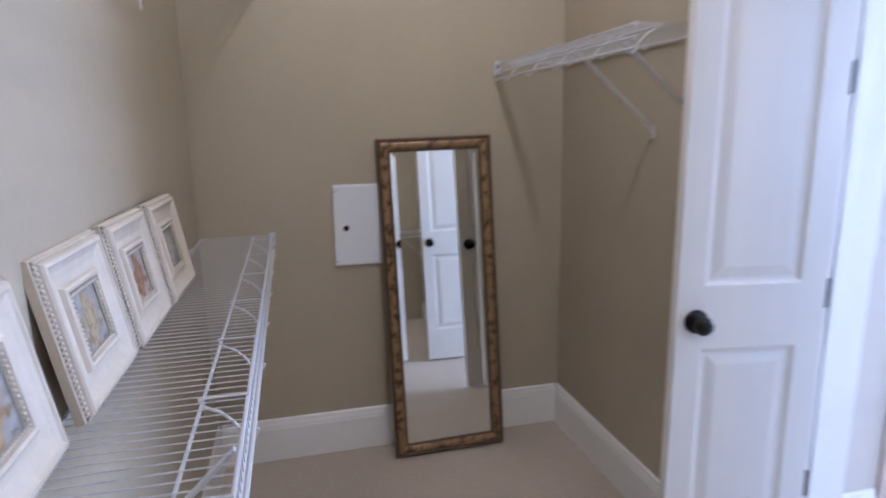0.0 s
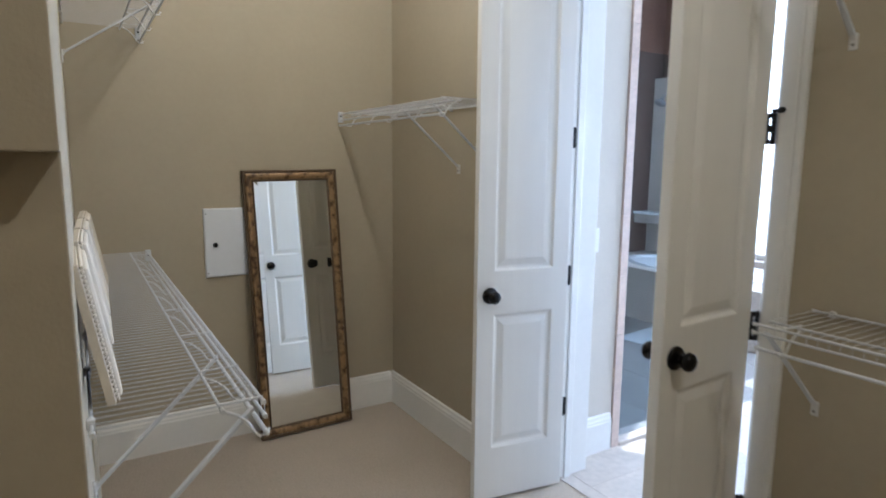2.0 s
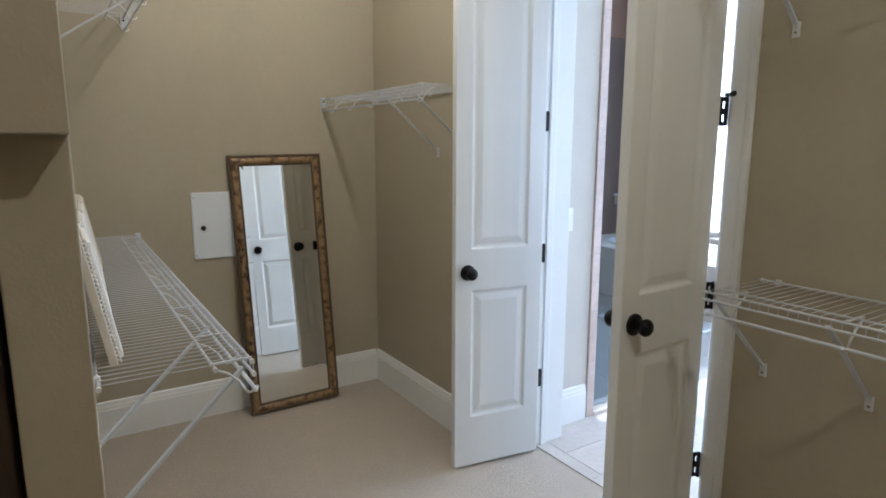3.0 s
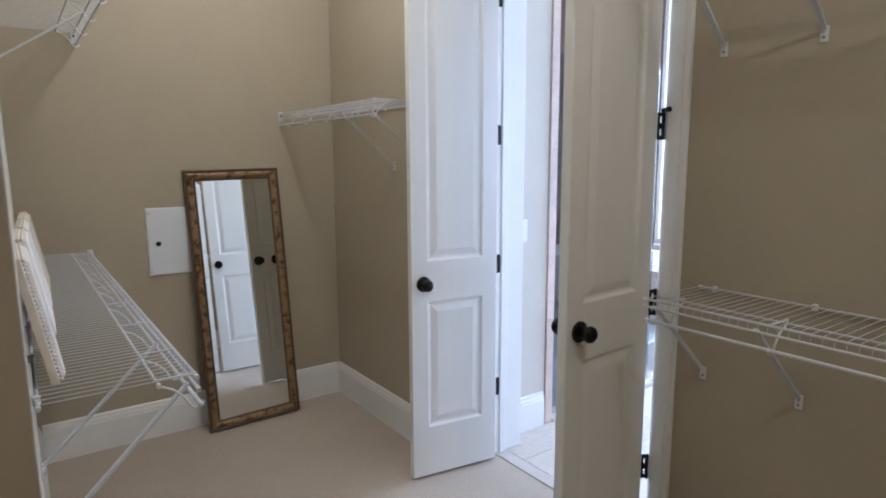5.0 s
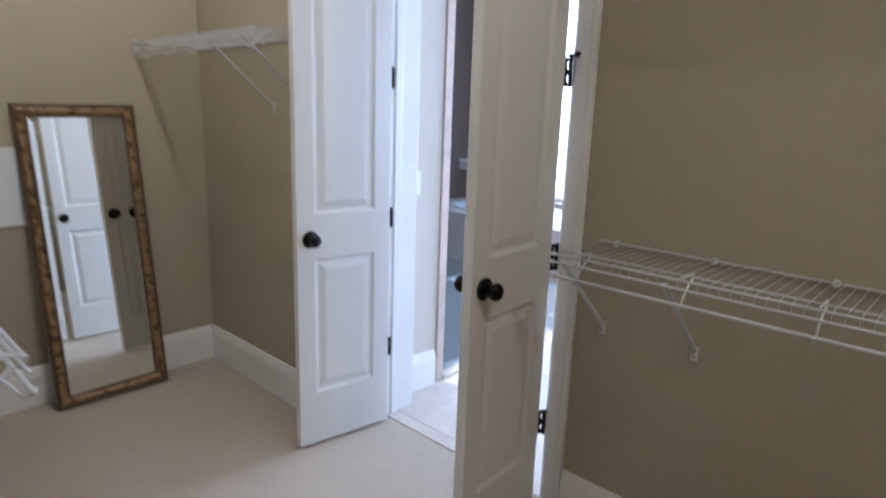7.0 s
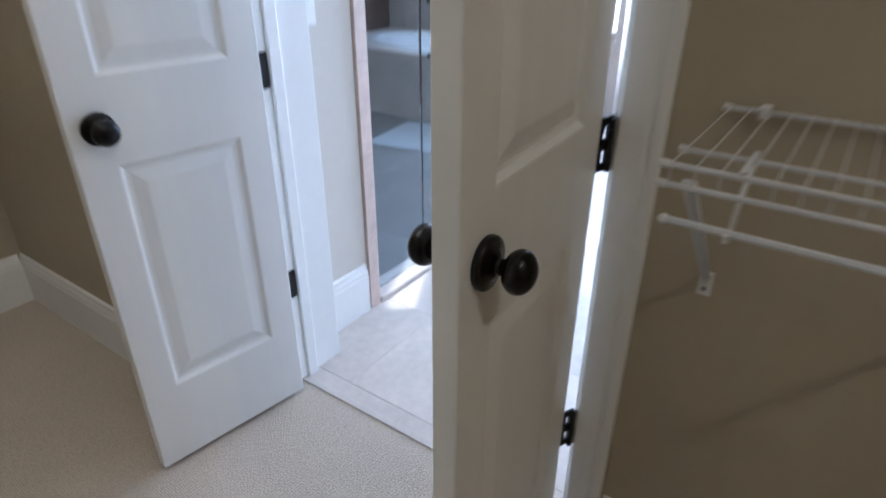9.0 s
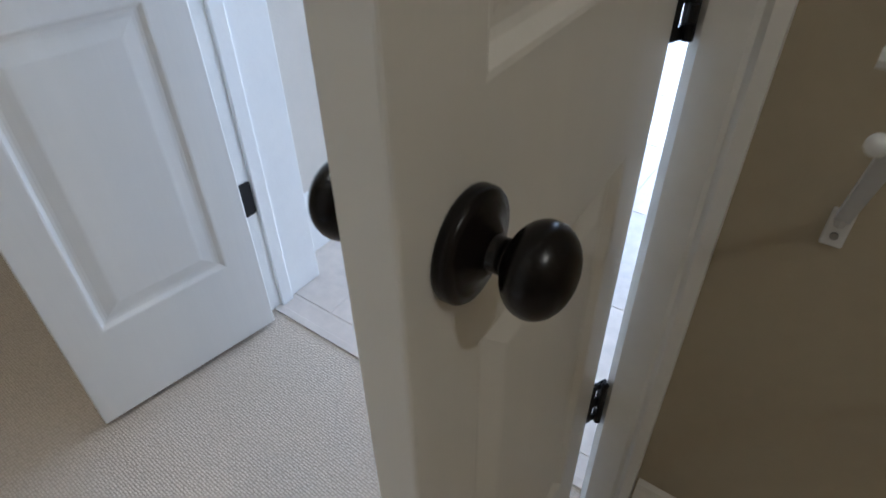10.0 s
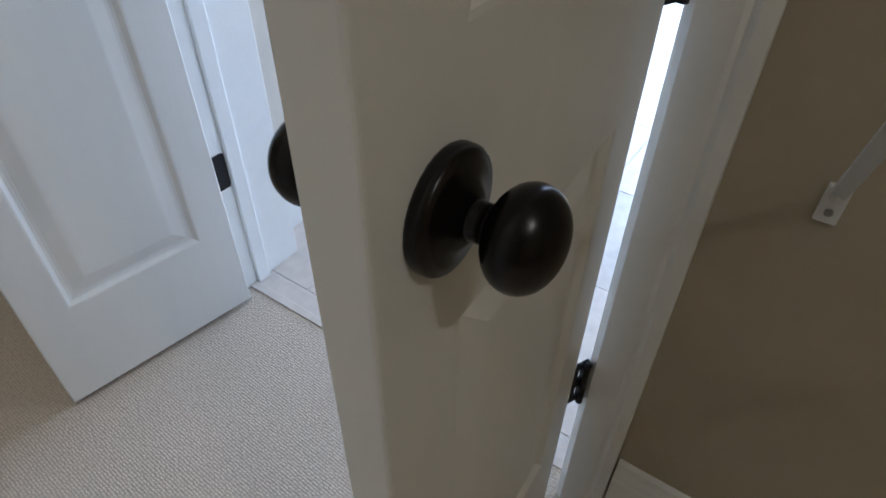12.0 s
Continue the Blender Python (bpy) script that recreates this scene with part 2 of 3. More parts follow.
def lathe(profile, seg=32):
    """A turned shape round the z axis from (radius, height) pairs."""
    bm = bmesh.new()
    rings = []
    for r, z in profile:
        if r < 1e-6:
            rings.append([bm.verts.new((0, 0, z))])
        else:
            rings.append([bm.verts.new((r * math.cos(2 * math.pi * k / seg), r * math.sin(2 * math.pi * k / seg), z)) for k in range(seg)])
    for a, b in zip(rings, rings[1:]):
        for k in range(seg):
            l = (k + 1) % seg
            if len(a) == 1:
                bm.faces.new((a[0], b[k], b[l]))
            elif len(b) == 1:
                bm.faces.new((a[k], a[l], b[0]))
            else:
                bm.faces.new((a[k], a[l], b[l], b[k]))
    bmesh.ops.recalc_face_normals(bm, faces=bm.faces)
    for f in bm.faces:
        f.smooth = True
    return bm


def extrude_profile(profile, y0, y1):
    """A moulding along y from an outline in x and z."""
    bm = bmesh.new()
    a = [bm.verts.new((x, y0, z)) for x, z in profile]
    b = [bm.verts.new((x, y1, z)) for x, z in profile]
    n = len(profile)
    for k in range(n):
        bm.faces.new((a[k], a[(k + 1) % n], b[(k + 1) % n], b[k]))
    bm.faces.new(a[::-1])
    bm.faces.new(b)
    bmesh.ops.recalc_face_normals(bm, faces=bm.faces)
    return bm


def mesh_of(name, bm, material):
    me = bpy.data.meshes.new(name)
    bm.to_mesh(me)
    bm.free()
    me.materials.append(material)
    return me


def part(name, bm, material, parent, label=""):
    ob = new(name, mesh_of(name, bm, material))
    ob.parent = parent
    return tagged(ob, label)


def thing(name, label, category, group="", place=None):
    ob = new(name)
    ob.empty_display_size = 0.1
    if place is not None:
        ob.matrix_world = place
    return tagged(ob, label, category, group)


def setting(name, bm, material, label="", category="", place=None):
    ob = new(name, mesh_of(name, bm, material))
    if place is not None:
        ob.matrix_world = place
    return tagged(ob, label, category, kind="structure")


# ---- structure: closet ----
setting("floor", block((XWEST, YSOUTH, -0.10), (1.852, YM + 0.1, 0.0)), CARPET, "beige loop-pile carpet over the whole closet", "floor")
setting("ceiling", block((XWEST - 0.1, YSOUTH - 0.1, CEIL), (XB, YM + 0.1, CEIL + 0.1)), CEILM, "off-white painted closet ceiling", "ceiling")
setting("wall_north", block((XWEST, YM, -0.1), (XB, YM + 0.1, CEIL)), WALL, "tan painted wall behind the leaning mirror", "wall")
setting("wall_west_partition", block((XW - 0.105, 0.655, -0.02), (XW, YM, CEIL), 0.003), WALL, "tan painted partition that carries the wire shelves", "wall")
setting("wall_soffit", block((XWEST, 0.565, 1.49), (XW, 0.655, CEIL), 0.002), WALL, "tan painted bulkhead above the dark cabinet", "wall")
setting("wall_east_recess", block((XN, YJ, -0.02), (XB + 0.0, YM, CEIL), 0.003), WALL, "tan painted wall stepping forward beside the mirror", "wall")
setting("wall_east_upper", block((XR, Y0 - 0.02, HO + 0.02), (XB, Y1 + 0.02, CEIL)), WALL, "tan painted wall above the double doors", "wall")
setting("wall_east_pier", block((XR, Y1 + 0.02, -0.02), (XB, YJ, CEIL)), WALL, "tan painted narrow pier beside the doorway", "wall")
setting("wall_east", block((XR, YSOUTH, -0.02), (XB, Y0 - 0.02, CEIL)), WALL, "tan painted wall with two wire shelves", "wall")
setting("wall_south", block((XWEST - 0.1, YSOUTH - 0.1, -0.1), (XB, YSOUTH, CEIL)), WALL, "plain tan painted closing wall", "wall")
setting("wall_west", block((XWEST - 0.1, YSOUTH, -0.1), (XWEST, YM + 0.1, CEIL)), WALL, "plain tan painted closing wall", "wall")

BASE = [(0, 0), (0.016, 0), (0.016, 0.150), (0.0135, 0.158), (0.0135, 0.166), (0.009, 0.178), (0.007, 0.190), (0.0, 0.197)]


def baseboard(name, x, y, length, turn):
    """Tall moulded skirting from (x, y), running along its own y axis, standing out to its own +x."""
    return setting(name, extrude_profile(BASE, 0, length), TRIM, "tall white moulded baseboard along the wall", "baseboard", pose(x, y, 0, 0, 0, turn))


baseboard("baseboard", XW, YM, YM - 0.66, 0).matrix_world = pose(XW, 0.660, 0)
baseboard("baseboard", XW + 0.016, YM, XN - XW - 0.032, -90)
baseboard("baseboard", XN, YM, YM - YJ, 180)
baseboard("baseboard", XR, 0.680, 0.680 - YSOUTH, 180)

# door casing, jamb lining and stops
CAS = [(0, 0), (0.010, 0), (0.015, 0.010), (0.015, 0.052), (0.012, 0.058), (0.017, 0.066), (0.017, 0.082), (0, 0.082)]


def casing(name, y_in, side, z1):
    """Upright casing on the closet side of the doorway; side +1 runs to larger y."""
    bm = bmesh.new()
    a = [bm.verts.new((XR - d, y_in + side * w, 0)) for d, w in CAS]
    b = [bm.verts.new((XR - d, y_in + side * w, z1)) for d, w in CAS]
    n = len(CAS)
    for k in range(n):
        bm.faces.new((a[k], a[(k + 1) % n], b[(k + 1) % n], b[k]))
    bm.faces.new(a)
    bm.faces.new(b)
    bmesh.ops.recalc_face_normals(bm, faces=bm.faces)
    return setting(name, bm, TRIM, "white moulded door casing", "trim")


casing("trim_casing", Y0 - 0.004, -1, HO + 0.085)
casing("trim_casing", Y1 + 0.004, 1, HO + 0.085)
setting("trim_casing_head", block((XR - 0.016, Y0 - 0.004, HO + 0.004), (XR, Y1 + 0.004, HO + 0.085), 0.004), TRIM, "white moulded head casing", "trim")
setting("trim_jamb", block((XR, Y0 - 0.02, 0), (XB + 0.004, Y0, HO), 0.002), TRIM, "white painted door jamb", "trim")
setting("trim_jamb", block((XR, Y1, 0), (XB + 0.004, Y1 + 0.02, HO), 0.002), TRIM, "white painted door jamb", "trim")
setting("trim_jamb_head", block((XR, Y0, HO), (XB + 0.004, Y1, HO + 0.02), 0.002), TRIM, "white painted head jamb", "trim")
setting("trim_stop", block((XR + 0.062, Y0, 0), (XR + 0.100, Y0 + 0.012, HO), 0.003), TRIM, "white painted door stop", "trim")
setting("trim_stop", block((XR + 0.062, Y1 - 0.012, 0), (XR + 0.100, Y1, HO), 0.003), TRIM, "white painted door stop", "trim")
setting("trim_stop_head", block((XR + 0.062, Y0 + 0.012, HO - 0.012), (XR + 0.100, Y1 - 0.012, HO), 0.003), TRIM, "white painted door stop", "trim")
setting("trim_threshold", block((1.850, Y0, -0.02), (1.872, Y1, 0.004), 0.0015), GROUT, "narrow stone-coloured strip between carpet and tile", "trim")

# ---- structure: bathroom ----
setting("floor_bathroom_bed", block((1.852, BY0, -0.10), (BX, BY1, -0.0015)), GROUT, "grey-brown grout bed under the tiles", "floor")
setting("wall_bath_east", block((BX, BY0 - 0.1, -0.1), (BX + 0.1, 0.5, BCEIL)), BATHWALL, "greige painted bathroom wall", "wall")
for lo, hi in (((BX, 2.0, -0.1), (BX + 0.1, 2.1, BCEIL)), ((BX, 2.1, -0.1), (BX + 0.1, 3.47, 0.55)), ((BX, 2.1, 3.22), (BX + 0.1, 3.47, BCEIL)),
               ((BX, 3.47, -0.1), (BX + 0.1, BY1 + 0.1, BCEIL))):
    setting("wall_bath_east_tub", block(lo, hi), BROWNW, "mauve-brown painted wall above the bath tiles", "wall")
setting("wall_bath_east_sill", block((BX, 0.5, -0.1), (BX + 0.1, 2.0, 0.35)), BATHWALL, "greige painted wall below a window", "wall")
setting("wall_bath_east_head", block((BX, 0.5, 2.35), (BX + 0.1, 2.0, BCEIL)), BATHWALL, "greige painted wall above a window", "wall")
setting("wall_bath_north", block((XB, BY1, -0.1), (BX + 0.1, BY1 + 0.1, BCEIL)), BROWNW, "mauve-brown painted bathroom wall", "wall")
setting("wall_bath_south", block((XB, BY0 - 0.1, -0.1), (2.45, BY0, BCEIL)), BATHWALL, "greige painted bathroom wall", "wall")
setting("wall_bath_south_far", block((4.15, BY0 - 0.1, -0.1), (BX, BY0, BCEIL)), BATHWALL, "greige painted bathroom wall", "wall")
setting("wall_bath_south_sill", block((2.45, BY0 - 0.1, -0.1), (4.15, BY0, 1.0)), BATHWALL, "greige painted wall below a window", "wall")
setting("wall_bath_south_head", block((2.45, BY0 - 0.1, 2.3), (4.15, BY0, BCEIL)), BATHWALL, "greige painted wall above a window", "wall")
setting("wall_bath_stub", block((XB, YB, -0.02), (2.296, YM + 0.2, BCEIL), 0.002), BATHWALL, "greige painted stub wall with a light switch", "wall")
setting("wall_bath_west_far", block((XB, YM + 0.2, -0.02), (2.36, BY1, BCEIL)), BATHWALL, "greige painted bathroom wall", "wall")


setting("wall_bath_west_upper", block((XB - 0.1, BY0 - 0.1, CEIL + 0.1), (XB, BY1 + 0.1, BCEIL)), BATHWALL, "greige painted wall above the closet doors", "wall")


def slotted_ceiling():
    """Bathroom ceiling; narrow unseen slot, turned to the sun's bearing, added for its stripe."""
    bm = bmesh.new()
    c = Vector((2.72, 1.87, 0)) + SUN_TO * (BCEIL / math.tan(SUN_EL))
    u, v = SUN_TO, Vector((-SUN_TO.y, SUN_TO.x, 0))
    inner = [c + u * a * 0.40 + v * b * 0.055 for a, b in ((-1, -1), (1, -1), (1, 1), (-1, 1))]
    outer = [Vector(p) for p in ((XB, BY0 - 0.1, 0), (BX + 0.1, BY0 - 0.1, 0), (BX + 0.1, BY1 + 0.1, 0), (XB, BY1 + 0.1, 0))]
    rings = []
    for z in (BCEIL, BCEIL + 0.02):
        rings.append([[bm.verts.new((p.x, p.y, z)) for p in ring] for ring in (outer, inner)])
    for k in range(4):
        l = (k + 1) % 4
        for (o, i) in rings:
            bm.faces.new((o[k], o[l], i[l], i[k]))
        bm.faces.new((rings[0][1][k], rings[0][1][l], rings[1][1][l], rings[1][1][k]))
        bm.faces.new((rings[0][0][k], rings[0][0][l], rings[1][0][l], rings[1][0][k]))
    bmesh.ops.recalc_face_normals(bm, faces=bm.faces)
    return bm


setting("ceiling_bathroom", slotted_ceiling(), CEILM, "white bathroom ceiling with an added unseen slot for the sun stripe", "ceiling")
baseboard("baseboard", XB + 0.004, YB, 0.262, -90)


def window(name, lo, hi, axis):
    """A framed frosted window filling an opening in the bathroom's outer wall."""
    w = tagged(new(name), "white framed frosted bathroom window", "window", kind="structure")
    w.location = ((lo[0] + hi[0]) / 2, (lo[1] + hi[1]) / 2, lo[2])
    o = w.location
    lo, hi = Vector(lo) - o, Vector(hi) - o
    bm = bmesh.new()
    f = 0.05
    k = 0 if axis == "y" else 1
    for z0, z1 in ((lo.z, lo.z + f), (hi.z - f, hi.z)):
        box(bm, (lo.x, lo.y, z0), (hi.x, hi.y, z1), 0.004)
    for a in (lo[k], hi[k] - f, (lo[k] + hi[k]) / 2 - f / 2):
        p, q = lo.copy(), hi.copy()
        p[k], q[k], p.z, q.z = a, a + f, lo.z + f, hi.z - f
        box(bm, p, q, 0.004)
    part("window_frame", bm, TRIM, w)
    m = (lo[k] + hi[k]) / 2
    for a, b in ((lo[k] + f, m - f / 2), (m + f / 2, hi[k] - f)):
        p, q = lo.copy(), hi.copy()
        p[k], q[k], p.z, q.z = a, b, lo.z + f, hi.z - f
        j = 1 - k
        mid = (lo[j] + hi[j]) / 2
        p[j], q[j] = mid - 0.004, mid + 0.004
        part("pane", block(p, q), FROST, w).visible_shadow = False


window("window_1", (2.45, BY0 - 0.09, 1.0), (4.15, BY0 - 0.03, 2.3), "y")
# unseen window over the bathtub, added so the door's hinge gap shows white
window("window_added", (BX + 0.03, 2.1, 0.55), (BX + 0.09, 3.47, 3.22), "x")
window("window_2", (BX + 0.03, 0.5, 0.35), (BX + 0.09, 2.0, 2.35), "x")


# glowing sky sheet added outside the unseen tub window to whiten the hinge gap
skyglow = bpy.data.materials.new("added_sky_glow")
skyglow.use_nodes = True
pb = skyglow.node_tree.nodes["Principled BSDF"]
pb.inputs["Base Color"].default_value, pb.inputs["Roughness"].default_value = (0.6, 0.7, 0.8, 1), 1.0
pb.inputs["Emission Color"].default_value, pb.inputs["Emission Strength"].default_value = (0.86, 0.93, 1.0, 1), 5.0
setting("backdrop", block((BX + 0.60, 1.2, 0.2), (BX + 0.62, 4.6, 3.6)), skyglow, "glowing hazy-sky sheet added outside the unseen bathtub window", "backdrop")


# ---- double doors ----
LEAF_W, LEAF_T, LEAF_H = 0.443, 0.0365, 2.425
STILE = 0.077
RAILS = ((0.0, 0.232), (0.832, 1.013), (LEAF_H - 0.13, LEAF_H))
OPENINGS = ((0.232, 0.832), (1.013, LEAF_H - 0.13))


def panel_mesh(z0, z1):
    """A raised panel with moulded edges, the same on both faces; local x across the leaf, y through it."""
    bm = bmesh.new()
    steps = ((0.0, 0.0), (0.004, 0.001), (0.012, 0.0085), (0.018, 0.0105), (0.024, 0.0105), (0.050, 0.0035), (0.054, 0.003))
    for side in (0, 1):
        rings = []
        for d, h in steps:
            y = h if side == 0 else LEAF_T - h
            rings.append([bm.verts.new(p) for p in ((STILE + d, y, z0 + d), (LEAF_W - STILE - d, y, z0 + d), (LEAF_W - STILE - d, y, z1 - d), (STILE + d, y, z1 - d))])
        for a, b in zip(rings, rings[1:]):
            for k in range(4):
                bm.faces.new((a[k], a[(k + 1) % 4], b[(k + 1) % 4], b[k]))
        bm.faces.new(rings[-1])
    bmesh.ops.recalc_face_normals(bm, faces=bm.faces)
    return bm


def knob_profiles():
    rose = [(0, 0), (0.0335, 0), (0.0345, 0.002), (0.0343, 0.008), (0.0325, 0.0105), (0.027, 0.0115), (0.019, 0.0135), (0.013, 0.018), (0, 0.019)]
    neck = [(0, 0.012), (0.0135, 0.014), (0.0105, 0.020), (0.0105, 0.026), (0.0125, 0.029), (0, 0.030)]
    ball = [(0, 0.026)] + [(0.0272 * math.sin(a) ** 0.9, 0.0455 - 0.0193 * math.cos(a)) for a in [math.pi * k / 18 for k in range(2, 18)]] + [(0, 0.0648)]
    return rose, neck, ball


def door_leaf(name, place, label, knobs_label, knob_z=0.9295):
    """One leaf: hinge edge at local x = 0, free edge at LEAF_W, faces at y = 0 and y = LEAF_T."""
    d = tagged(new(name), label, "door", "pair of closet doors", "structure")
    d.matrix_world = place
    for x0, x1, edge in ((0, STILE, 0), (LEAF_W - STILE, LEAF_W, LEAF_W)):
        bm = block((x0, 0, 0), (x1, LEAF_T, LEAF_H))
        bmesh.ops.bevel(bm, geom=[e for e in bm.edges if all(abs(v.co.x - edge) < 1e-5 for v in e.verts) and abs(e.verts[0].co.z - e.verts[1].co.z) > 1],
                        offset=0.0032, segments=3, profile=0.5, affect="EDGES")
        part("stile", bm, DOORM, d)
    for z0, z1 in RAILS:
        part("rail", block((STILE, 0, z0), (LEAF_W - STILE, LEAF_T, z1)), DOORM, d)
    for z0, z1 in OPENINGS:
        part("panel", panel_mesh(z0, z1), DOORM, d)
    for y, sgn in ((0, 90), (LEAF_T, -90)):
        rose, neck, ball = knob_profiles()
        kn = part("knob", lathe(ball), BRONZE, d, knobs_label)
        kn.matrix_local = pose(LEAF_W - 0.058, y, knob_z, sgn)
        for nm, pr in (("rosette", rose), ("neck", neck)):
            part(nm, lathe(pr), BRONZE, kn)
    return d


# right-hand leaf stands open at 93 degrees, its closet face turned to the south
M1 = Matrix.Translation((1.776, 0.778, 0.013)) @ Matrix.Rotation(radians(183), 4, "Z") @ Matrix.Translation((0, -LEAF_T, 0))
door_a = door_leaf("door_1", M1, "white two-panel narrow door leaf, open into the closet", "dark bronze round door knob")
# left-hand leaf stands open at 98 degrees, its bathroom face in the daylight
M2 = Matrix.Translation((1.816, 1.645, 0.013)) @ Matrix.Rotation(radians(171.7), 4, "Z") @ Matrix.Translation((0, -LEAF_T, 0))
door_b = door_leaf("door_2", M2, "white two-panel narrow door leaf, open beside the mirror wall", "dark bronze round door knob", 0.914)


def world_part(name, bm, material, parent, label=""):
    """A part whose mesh is given in the world's coordinates."""
    ob = part(name, bm, material, parent, label)
    ob.matrix_parent_inverse = parent.matrix_world.inverted()
    return ob


bpy.context.view_layer.update()
HINGES = (0.357, 0.976, 1.585, 2.2)
for z in HINGES:
    # leaf at the south: slotted hinge bridging the gap, barrel on the closet side
    a, b = Vector((1.7775, 0.781, z)), Vector((1.8000, 0.770, z))
    d = (b - a).normalized()
    turn = Matrix.Translation(a) @ Matrix.Rotation(math.atan2(d.y, d.x), 4, "Z")
    L = (b - a).length
    bm = bmesh.new()
    for z0, z1 in ((-0.046, -0.032), (-0.010, 0.010), (0.032, 0.046)):
        box(bm, (0, -0.002, z0), (L, 0.002, z1))
    for x0, x1 in ((-0.002, L * 0.33), (L * 0.62, L + 0.002)):
        box(bm, (x0, -0.0025, -0.046), (x1, 0.0025, 0.046))
    bm.transform(turn)
    hinge = world_part("hinge", bm, BLACK, door_a, "black steel butt hinge")
    bm = bmesh.new()
    for k in range(5):
        rod(bm, (1.7915, 0.7665, z - 0.045 + 0.018 * k), (1.7915, 0.7665, z - 0.045 + 0.018 * k + 0.0172), 0.0058, 10)
    rod(bm, (1.7915, 0.7665, z + 0.045), (1.7915, 0.7665, z + 0.050), 0.0066, 10, 0.003)
    ob = world_part("barrel", bm, BLACK, door_a)
    # leaf at the north: plate let into the jamb, barrel hidden behind the leaf
    bm = bmesh.new()
    box(bm, (1.820, Y1 - 0.003, z - 0.045), (1.872, Y1 - 0.0004, z + 0.045))
    bmesh.ops.bevel(bm, geom=[e for e in bm.edges if abs(e.verts[0].co.y - e.verts[1].co.y) > 0.001], offset=0.007, segments=4, profile=0.5, affect="EDGES")
    world_part("hinge_plate", bm, BLACK, door_b, "black steel hinge plate")
    bm = bmesh.new()
    rod(bm, (1.817, 1.688, z - 0.046), (1.817, 1.688, z + 0.048), 0.0058, 10)
    world_part("barrel", bm, BLACK, door_b)
bm = bmesh.new()
rod(bm, (1.7915, 0.7665, 1.637), (1.772, 0.738, 1.637), 0.004, 8)
rod(bm, (1.774, 0.741, 1.637), (1.766, 0.729, 1.637), 0.009, 12)
rod(bm, (1.7915, 0.7665, 1.632), (1.7915, 0.7665, 1.643), 0.009, 12)
world_part("door_stop", bm, BLACK, door_a, "black hinge-pin door stop")


# ---- wire shelves ----
def polyline(bm, pts, r, seg=6):
    """A bent wire: one closed tube through the points, mitred at the bends."""
    pts = [Vector(p) for p in pts]
    side = (pts[1] - pts[0]).orthogonal().normalized()
    rings = []
    for k, p in enumerate(pts):
        a = (p - pts[k - 1]).normalized() if k else (pts[1] - p).normalized()
        b = (pts[k + 1] - p).normalized() if k + 1 < len(pts) else a
        t = (a + b).normalized()
        side = (side - t * side.dot(t)).normalized()
        up = t.cross(side)
        rings.append([bm.verts.new(p + (side * math.cos(g) + up * math.sin(g)) * r) for g in [2 * math.pi * j / seg for j in range(seg)]])
    for p, q in zip(rings, rings[1:]):
        for j in range(seg):
            bm.faces.new((p[j], p[(j + 1) % seg], q[(j + 1) % seg], q[j]))
    bm.faces.new(rings[0][::-1])
    bm.faces.new(rings[-1])
    bmesh.ops.recalc_face_normals(bm, faces=bm.faces)
    return bm


